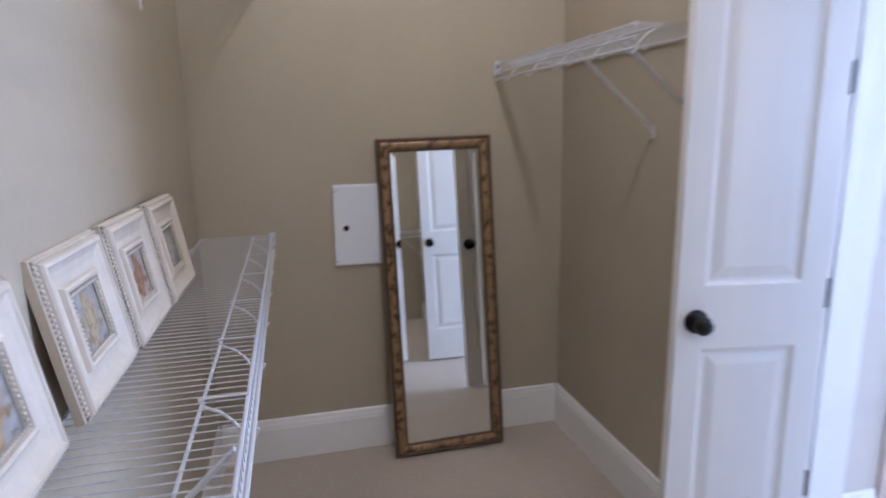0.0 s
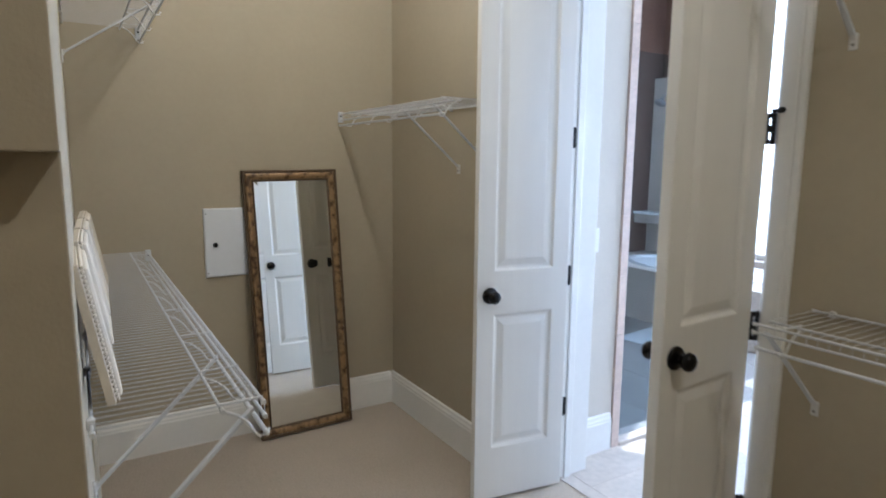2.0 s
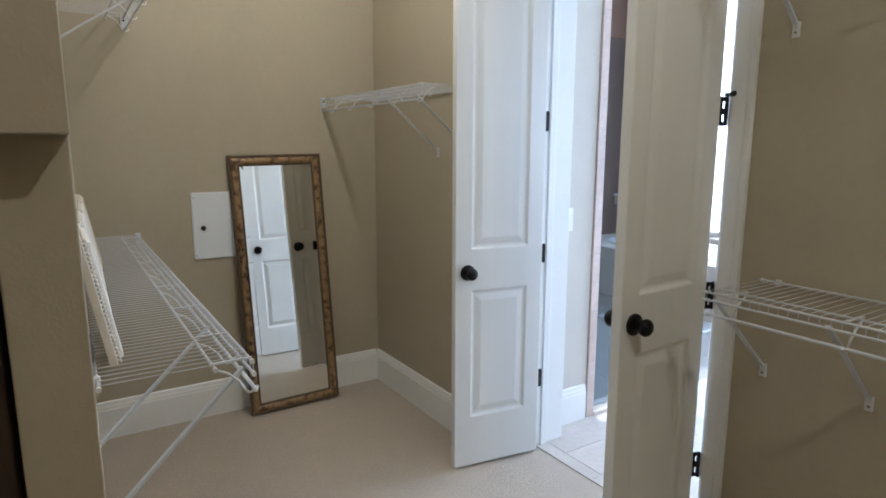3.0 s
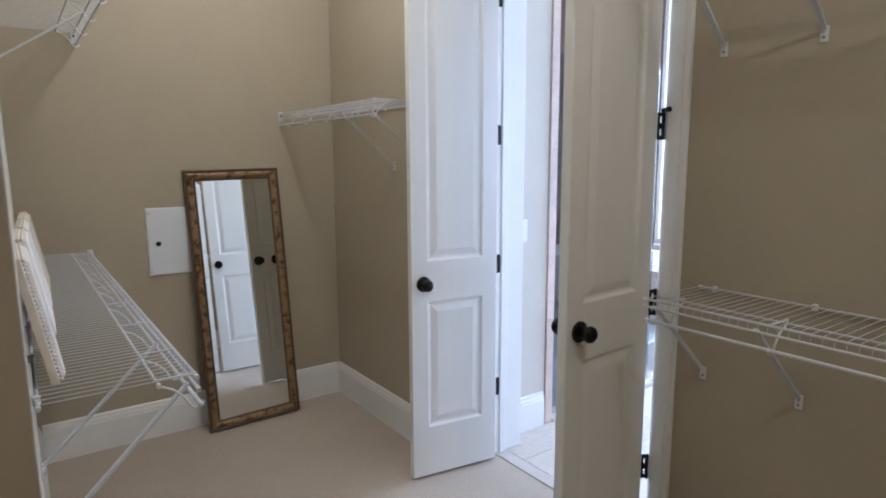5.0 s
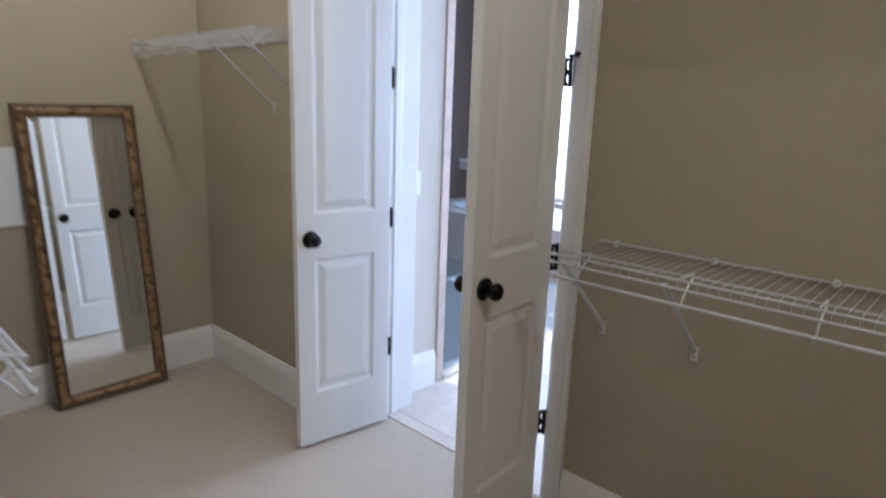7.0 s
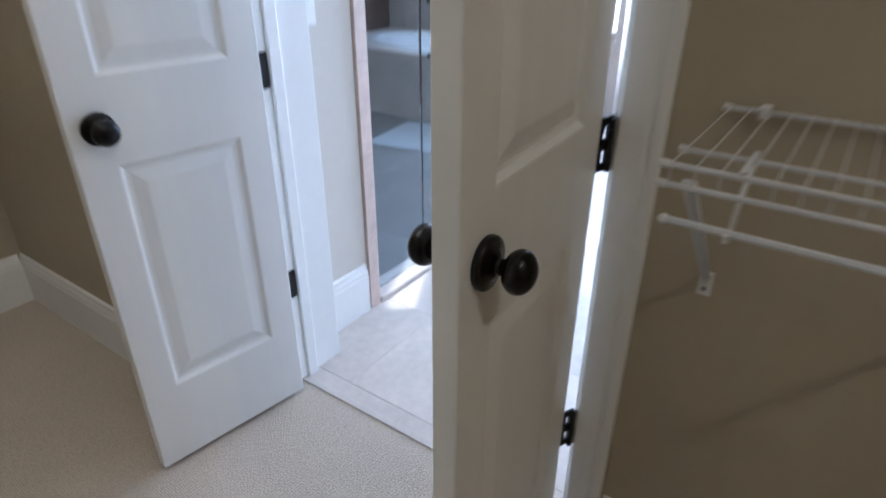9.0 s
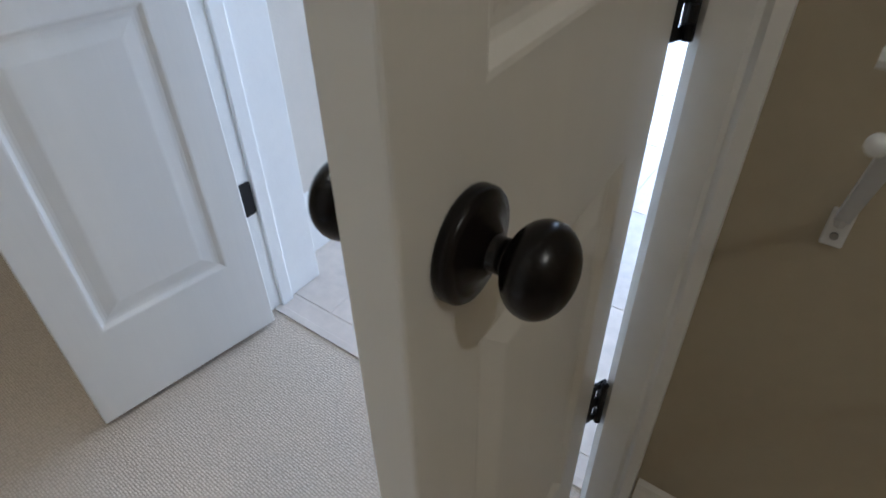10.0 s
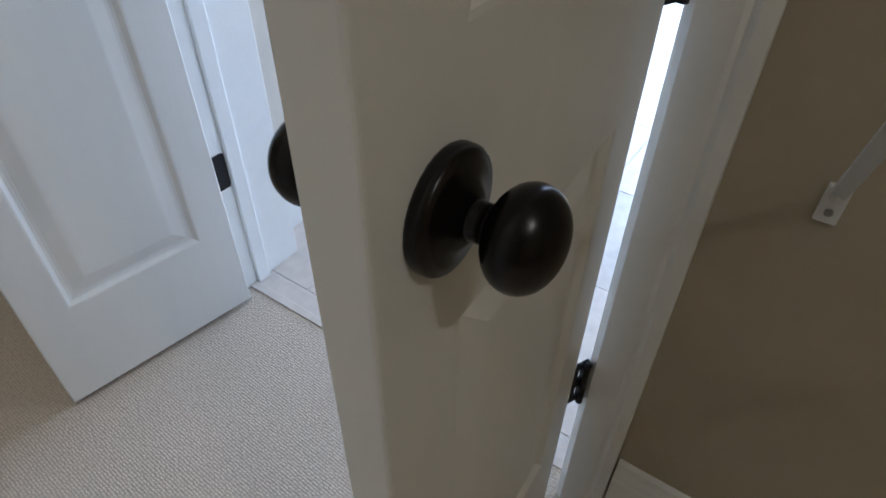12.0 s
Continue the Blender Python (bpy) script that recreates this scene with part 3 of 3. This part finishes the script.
def wire_shelf(place, length, depth, braces, hooks, ends, hang_rod, label, lip=0.028, drop=0.275, wire_r=0.0012, rod_in=0.0):
    """Ventilated shelf: local x out from the wall, y along it, z = 0 at the deck."""
    sh = thing("wire_shelf", label, "wire shelf", "ventilated wire shelves", place)
    for nm, x, z, r in (("back_rod", 0.008, 0, 0.0034), ("middle_rod", depth - 0.074, -0.004, 0.0034), ("front_rod", depth, 0, 0.0036), ("lip_rod", depth + 0.002, -lip, 0.0036)):
        part(nm, rod(bmesh.new(), (x, 0, z), (x, length, z), r, 8), WIRE, sh)
    wire = polyline(bmesh.new(), ((0.006, 0, 0.004), (depth - 0.006, 0, 0.004), (depth + 0.003, 0, 0.0), (depth + 0.004, 0, -lip)), wire_r, 5)
    me = mesh_of("deck_wire", wire, WIRE)
    n = int((length - 0.02) / 0.0254)
    for k in range(n + 1):
        w = new("deck_wire", me)
        w.parent = sh
        w.location = (0, 0.008 + k * (length - 0.016) / n, 0)
    for y in braces:
        bm = bmesh.new()
        p, q = Vector((depth - 0.012, y, -0.020)), Vector((0.010, y, -drop))
        d = (q - p).normalized()
        box(bm, (-0.0075, -0.0033, 0), (0.0075, 0.0033, (q - p).length), 0.001)
        up = Vector((0, 1, 0)).cross(d)
        bm.transform(Matrix.Translation(p) @ Matrix((Vector((0, 1, 0)), up, d)).transposed().to_4x4())
        brace = part("brace", bm, BRACE, sh, "flat grey-white metal brace")
        box(bm2 := bmesh.new(), (0.0, y - 0.011, -drop - 0.037), (0.006, y + 0.011, -drop + 0.007), 0.002)
        rod(bm2, (0.003, y, -drop - 0.010), (0.013, y, -drop + 0.007), 0.006, 8)
        foot = part("wall_plate", bm2, CLIP, sh)
        part("screw", rod(bmesh.new(), (0.005, y, -drop - 0.023), (0.0085, y, -drop - 0.023), 0.0042, 10), SCREW, sh)
    for y in hooks:
        # strap over the deck from the middle rod to the front rod, and the curved cradle under it
        bm = block((depth - 0.080, y - 0.0032, 0.0045), (depth + 0.003, y + 0.0032, 0.0070), 0.001)
        part("hook_strap", bm, WIRE, sh)
        bm = polyline(bmesh.new(), ((depth - 0.078, y, 0.004), (depth - 0.070, y, -0.010), (depth - 0.046, y, -0.022), (depth - 0.026, y, -0.042),
                                    (depth - 0.015, y, -0.062), (depth - 0.006, y, -0.072), (depth + 0.008, y, -0.070), (depth + 0.013, y, -0.060)), 0.0030, 6)
        part("hook", bm, CLIP, sh)
    if hang_rod:
        bm = rod(bmesh.new(), (depth + 0.004, rod_in, -0.062), (depth + 0.004, length, -0.062), 0.0048, 8)
        part("hanging_rod", bm, WIRE, sh)
        for y in (rod_in, length):
            bm = bmesh.new()
            bmesh.ops.create_uvsphere(bm, u_segments=16, v_segments=10, radius=0.0062, matrix=Matrix.Translation((depth + 0.004, y, -0.062)))
            for fc in bm.faces:
                fc.smooth = True
            part("end_cap", bm, CLIP, sh)
    for y in (0.0, length):
        for x, z in ((0.008, 0), (depth - 0.074, -0.004), (depth, 0), (depth + 0.002, -lip)):
            part("tip_cap", rod(bmesh.new(), (x, y - 0.005, z), (x, y + 0.005, z), 0.0052, 8), CLIP, sh)
    y = 0.05
    while y < length:
        bm = block((0, y - 0.007, -0.010), (0.014, y + 0.007, 0.009), 0.002)
        part("wall_clip", bm, CLIP, sh)
        y += 0.30
    for y0, y1 in ends:
        bm = block((depth - 0.012, y0, -0.045), (depth + 0.014, y1, 0.012), 0.003)
        part("end_bracket", bm, BRACE, sh, "grey-white wall bracket")
        part("bracket_screw", rod(bmesh.new(), (depth + 0.001, y0 - 0.002, -0.012), (depth + 0.001, y1 + 0.002, -0.012), 0.006, 10), BLACK, sh)
    return sh


SHELF_Y = 0.812
LEN_L = YM - 0.008 - SHELF_Y
wire_shelf(pose(XW, SHELF_Y, 1.030), LEN_L, 0.288, (0.03, 0.375), [0.012] + [0.213 + 0.297 * k for k in range(7)], ((LEN_L - 0.006, LEN_L + 0.008),), True,
           "white vinyl-coated wire shelf with picture frames on it")
wire_shelf(pose(XW, SHELF_Y, 2.065), LEN_L, 0.305, (0.05, 1.47), [0.10 + 0.32 * k for k in range(7)], ((LEN_L - 0.006, LEN_L + 0.008),), False,
           "white wire shelf high on the partition, empty", lip=0.055, drop=0.215)
LEN_N = YM - 0.008 - 1.81
wire_shelf(pose(XN, YM - 0.008, 1.730, 0, 0, 180), LEN_N, 0.320, (0.72, 1.0), [0.12 + 0.24 * k for k in range(5)], ((-0.008, 0.006),), True,
           "white wire hanging shelf beside the mirror, empty", lip=0.034)
LEN_R = 0.606 - YSOUTH - 0.02
wire_shelf(pose(XR, 0.606, 1.060, 0, 0, 180), LEN_R, 0.300, (0.026, 0.328, 1.234, LEN_R - 0.06), [0.078 + 0.297 * k for k in range(8)], (), True,
           "white wire shelf with hanging rod beside the doorway, empty", lip=0.022, wire_r=0.0009, rod_in=0.010)
wire_shelf(pose(XR, 0.606, 2.098, 0, 0, 180), LEN_R, 0.300, [0.028 + 0.282 * k for k in range(7)], [], (), True,
           "white wire shelf high beside the doorway, empty")


# ---- framed rings ----
def ring_mesh(w, h, steps, cap=False):
    """A mitred moulding round a w by h outline: steps are (inset, depth); front towards -y."""
    bm = bmesh.new()
    rings = [[bm.verts.new(p) for p in ((-w / 2 + d, y, d), (w / 2 - d, y, d), (w / 2 - d, y, h - d), (-w / 2 + d, y, h - d))] for d, y in steps]
    for a, b in zip(rings, rings[1:]):
        for k in range(4):
            bm.faces.new((a[k], a[(k + 1) % 4], b[(k + 1) % 4], b[k]))
    if cap:
        bm.faces.new(rings[-1])
    bmesh.ops.recalc_face_normals(bm, faces=bm.faces)
    return bm


# ---- leaning mirror ----
MW, MH = 0.512, 1.425
mirror = thing("leaning_mirror", "tall mirror in an antique gilt frame leaning on the wall", "mirror", "",
               Matrix.Translation((1.0, 2.760, 0.008)) @ Matrix.Rotation(radians(-0.9), 4, "Y") @ Matrix.Rotation(radians(-5.35), 4, "X"))
part("outer_edge", ring_mesh(MW, MH, ((0.004, 0.026), (0.0, 0.023), (0.0, 0.006), (0.003, 0.001), (0.008, 0.0), (0.013, 0.003), (0.015, 0.006))), GILTDARK, mirror, "dark brown rubbed edge")
part("moulding", ring_mesh(MW, MH, ((0.015, 0.006), (0.018, 0.000), (0.026, -0.003), (0.036, -0.002), (0.044, 0.003), (0.048, 0.007))), GILT, mirror, "mottled gold and brown moulding")
part("inner_lip", ring_mesh(MW, MH, ((0.048, 0.007), (0.051, 0.004), (0.056, 0.005), (0.060, 0.012))), GILTDARK, mirror)
part("mirror_glass", ring_mesh(MW, MH, ((0.058, 0.0110), (0.082, 0.0123)), True), MIRROR, mirror, "bevelled mirror glass")
part("backing", block((-MW / 2 + 0.006, 0.016, 0.006), (MW / 2 - 0.006, 0.0255, MH - 0.006)), DARKBACK, mirror)

# ---- electric panel ----
panel = thing("electric_panel", "white metal breaker panel cover set in the wall", "electric panel", "", pose(0.680, YM, 1.055))
part("frame", block((-0.150, -0.008, -0.177), (0.150, 0.0, 0.177), 0.002), PANELM, panel)
part("door", block((-0.146, -0.014, -0.172), (0.146, -0.008, 0.172), 0.002), PANELM, panel)
part("latch", lathe([(0, 0), (0.0125, 0), (0.0125, 0.004), (0.009, 0.006), (0.004, 0.0065), (0, 0.004)], 20), BLACK, panel, "black round latch").matrix_local = pose(-0.098, -0.014, -0.010, 90)
for x in (-0.138,):
    for z in (-0.155, 0.150):
        part("screw", lathe([(0, 0), (0.0035, 0), (0.003, 0.002), (0, 0.0022)], 10), SCREW, panel).matrix_local = pose(x, -0.014, z, 90)

# ---- picture frames ----
def bead_mesh():
    """Small beads round the outer edge and the sight edge."""
    bm = bmesh.new()

    def run(x0, z0, x1, z1, y, r, pitch):
        n = max(2, int(math.hypot(x1 - x0, z1 - z0) / pitch))
        for k in range(n + 1):
            bmesh.ops.create_icosphere(bm, subdivisions=1, radius=r, matrix=Matrix.Translation((x0 + (x1 - x0) * k / n, y, z0 + (z1 - z0) * k / n)))
    for d, y, r, pitch in ((0.005, 0.001, 0.0042, 0.0088), (0.079, -0.002, 0.0034, 0.0082)):
        a, b, c, e = -FW / 2 + d, FW / 2 - d, d, FH - d
        if d > 0.05:
            c, e = d, FH - d
        run(a, c, b, c, y, r, pitch), run(a, e, b, e, y, r, pitch), run(a, c, a, e, y, r, pitch), run(b, c, b, e, y, r, pitch)
    return bm


FRAME_PARTS = (
    ("moulding", lambda: ring_mesh(FW, FH, ((0.0, 0.020), (0.0, 0.006), (0.008, 0.002), (0.010, -0.005), (0.013, -0.009), (0.019, -0.010), (0.022, -0.006), (0.032, -0.001), (0.046, 0.003), (0.060, 0.004), (0.063, -0.004), (0.067, -0.007), (0.072, -0.005), (0.076, 0.005))), FRAMEW),
    ("beading", bead_mesh, FRAMEW),
    ("picture", lambda: ring_mesh(FW, FH, ((0.072, 0.006), (0.074, 0.006)), True), PRINTS[0]),
    ("backing", lambda: block((-FW / 2 + 0.004, 0.008, 0.004), (FW / 2 - 0.004, 0.0195, FH - 0.004)), DARKBACK),
)
FRAME_MESHES = [(nm, mesh_of(nm, make(), m)) for nm, make, m in FRAME_PARTS]
LABELS = ("ochre", "grey-blue", "rust and pale", "grey and cream")
for n, (x, yc, lean, yaw, tint) in enumerate(((0.036, 1.062, 9.6, 0.5, LABELS[0]), (0.043, 1.418, 9.8, -1.2, LABELS[1]), (0.051, 1.733, 9.6, -1.5, LABELS[2]), (0.061, 2.050, 9.8, -2.0, LABELS[3]))):
    f = thing("picture_frame", f"cream beaded frame with {tint} watercolour leaning on the wall", "picture frame", "frames on the wire shelf",
              Matrix.Translation((x, yc, 1.0365)) @ Matrix.Rotation(radians(90 + yaw), 4, "Z") @ Matrix.Rotation(radians(-lean), 4, "X"))
    for nm, me in FRAME_MESHES:
        if nm == "picture":
            me = me.copy()
            me.materials[0] = PRINTS[n]
        o = new(nm, me)
        o.parent = f
        if nm == "beading":
            tagged(o, kind="stuff")

# ---- dark cabinet under the bulkhead ----
cab = thing("cabinet", "dark-stained wooden cabinet under the tan bulkhead", "cabinet", "", pose(-0.54, 0.68, 0))
part("body", block((-0.41, 0.02, 0.08), (0.41, 0.46, 1.47), 0.003), DARKWOOD, cab)
part("plinth", block((-0.40, 0.05, 0), (0.40, 0.45, 0.08)), DARKWOOD, cab)
for x0, x1 in ((-0.408, -0.002), (0.002, 0.408)):
    dr = part("door", block((x0, 0.0, 0.085), (x1, 0.019, 1.465), 0.003), DARKWOOD, cab)
    part("pull", rod(bmesh.new(), (x0 + 0.03 if x0 > -0.1 else x1 - 0.03, -0.018, 0.75), (x0 + 0.03 if x0 > -0.1 else x1 - 0.03, -0.018, 0.87), 0.005, 8), BLACK, dr)

# ---- ceiling lights of the closet ----
for lx, ly in (LAMP, LAMP2):
    cl = thing("ceiling_light", "white flush-mounted round ceiling light in the closet", "ceiling light", "closet lights", pose(lx, ly, CEIL))
    part("base", lathe([(0, 0), (0.13, 0), (0.13, -0.015), (0.125, -0.02), (0, -0.02)]), TRIM, cl)
    part("shade", lathe([(0.11, -0.02), (0.105, -0.035), (0.08, -0.050), (0.04, -0.058), (0, -0.06)]), LAMPGLASS, cl, "opal glass bowl")

# ---- light switch ----
sw = thing("light_switch", "white rocker light switch on the greige wall", "light switch", "", pose(2.110, YB, 1.105))
part("cover_plate", block((-0.036, -0.006, -0.058), (0.036, 0.0, 0.058), 0.002), SWITCHM, sw)
part("rocker", block((-0.016, -0.010, -0.033), (0.016, -0.006, 0.033), 0.0015), SWITCHM, sw)

# ---- bathroom behind the glass ----
curb = setting("trim_shower_curb", block((2.350, YB - 0.02, -0.02), (3.30, YB + 0.10, 0.022), 0.006), TILE, "low travertine shower curb", "trim")
screen = thing("shower_screen", "clear glass shower screen on a low stone curb", "shower screen", "", pose(2.36, YB + 0.04, 0.022))
part("pane", block((0.0, -0.005, 0.0), (0.33, 0.005, 2.0)), GLASS, screen).visible_shadow = False
for z in (0.25, 1.75):
    part("clamp", block((-0.012, -0.011, z - 0.025), (0.035, 0.011, z + 0.025), 0.002), BLACK, screen)
sdoor = thing("shower_door", "clear glass shower door with a black pull handle", "shower door", "", pose(2.697, YB + 0.04, 0.027))
part("pane", block((0.0, -0.005, 0.0), (0.585, 0.005, 1.99)), GLASS, sdoor).visible_shadow = False
part("handle", polyline(bmesh.new(), ((0.040, -0.006, 0.845), (0.040, -0.045, 0.845), (0.040, -0.045, 1.035), (0.040, -0.006, 1.035)), 0.008, 10), BLACK, sdoor, "black metal pull")
tub = thing("bathtub", "white oval bathtub set in a tiled deck", "bathtub", "", pose(5.0, 3.25, 0))
part("deck", block((-0.53, -0.95, 0), (0.48, 1.04, 0.49), 0.008), TILE, tub, "travertine tub deck")
bm = lathe([(0.36, 0.49), (0.37, 0.505), (0.40, 0.512), (0.425, 0.505), (0.43, 0.49)], 40)
bm.transform(Matrix.Diagonal((1, 1.9, 1, 1)))
part("rim", bm, TUBM, tub, "white acrylic rim")
bm = lathe([(0.0, 0.4925), (0.2, 0.493), (0.36, 0.496)], 40)
bm.transform(Matrix.Diagonal((1, 1.9, 1, 1)))
part("basin", bm, TUBM, tub)
EX = BX - 0.12
for lo, hi in (((EX, 2.05, 0.0), (BX, 3.47, 0.55)), ((EX, 2.05, 0.55), (BX, 2.1, 2.38)), ((EX, 3.47, 0.0), (BX, 3.50, 2.38)), ((EX, 3.95, 0.0), (BX, BY1, 2.38)),
               ((EX, 3.50, 0.0), (BX, 3.95, 0.84)), ((EX, 3.50, 2.0), (BX, 3.95, 2.38)), ((BX - 0.02, 3.50, 0.84), (BX - 0.001, 3.95, 2.0))):
    setting("wall_bath_tile", block(lo, hi), TILE, "travertine tiled wall beside the bathtub", "wall")
niche = thing("niche_shelf", "white stone shelves in a tiled wall niche", "shelf", "", pose(EX + 0.05, 3.725, 0.84))
for z in (0.0, 0.40, 0.78):
    part("shelf", block((-0.055, -0.223, z), (0.065, 0.223, z + 0.025), 0.003), TUBM, niche)
ledge = thing("corner_ledge", "pale stone corner ledge over the bathtub", "ledge", "", pose(EX - 0.1, 4.125, 0.82))
part("ledge_block", block((-0.12, -0.17, 0.0), (0.10, 0.17, 0.10), 0.006), TILE, ledge)
part("ledge_top", block((-0.13, -0.18, 0.10), (0.10, 0.18, 0.125), 0.004), TUBM, ledge)
head = thing("overhead_shower", "brushed nickel overhead shower on a short arm", "shower", "", pose(EX, 4.06, 2.12))
part("arm", polyline(bmesh.new(), ((0, 0, 0.06), (-0.10, 0, 0.08), (-0.17, 0, 0.02)), 0.011, 10), STEEL, head)
bm = lathe([(0, 0.05), (0.015, 0.05), (0.03, 0.02), (0.06, 0.0), (0.058, -0.01), (0, -0.01)], 24)
part("rose", bm, STEEL, head).matrix_local = pose(-0.185, 0, -0.02, 0, 35, 0)
rug = thing("bath_mat", "white ribbed cotton bath mat on the tiled floor", "bath mat", "", pose(4.16, 2.78, 0.0, 0, 0, 8))
bm = block((-0.27, -0.42, 0.0), (0.27, 0.42, 0.012), 0.004)
for k in range(13):
    rod(bm, (-0.25 + k * 0.0417, -0.41, 0.012), (-0.25 + k * 0.0417, 0.41, 0.012), 0.007, 6)
part("pile", bm, TOWEL, rug)

# ---- tiles ----
bed = bpy.data.objects["floor_bathroom_bed"]
T, J = 0.455, 0.004
shaded_me = mesh_of("tile", block((J / 2, J / 2, -0.012), (T - J / 2, T - J / 2, 0.0), 0.002), SHADEDTILE)
tile_me = mesh_of("tile", block((J / 2, J / 2, -0.012), (T - J / 2, T - J / 2, 0.0), 0.002), TILE)
strip_me = mesh_of("tile", block((J / 2, J / 2, -0.012), (0.060 - J / 2, T - J / 2, 0.0), 0.002), TILE)
for j in range(13):
    y = BY0 + 0.07 + j * T
    if y + T > BY1:
        continue
    o = new("tile", strip_me)
    o.parent, o.location = bed, (1.864, y + 0.12, 0)
    for i in range(8):
        x = 1.926 + i * T
        if x + T > BX:
            continue
        ty = y + (T / 2 if i % 2 else 0) - 0.1
        # tiles past the curb take the darkened colour, standing in for shade there
        o = new("tile", shaded_me if ty + T / 2 > YB and x > 2.3 else tile_me)
        o.parent, o.location = bed, (x, ty, 0)
stub = bpy.data.objects["wall_bath_stub"]
edge_me = mesh_of("tile", block((0, 0, 0.0004), (0.052, 0.16, 0.3046), 0.0012), TILEE)
for k in range(9):
    o = new("tile", edge_me)
    o.parent, o.location = stub, (2.298, YB - 0.012, k * 0.305)
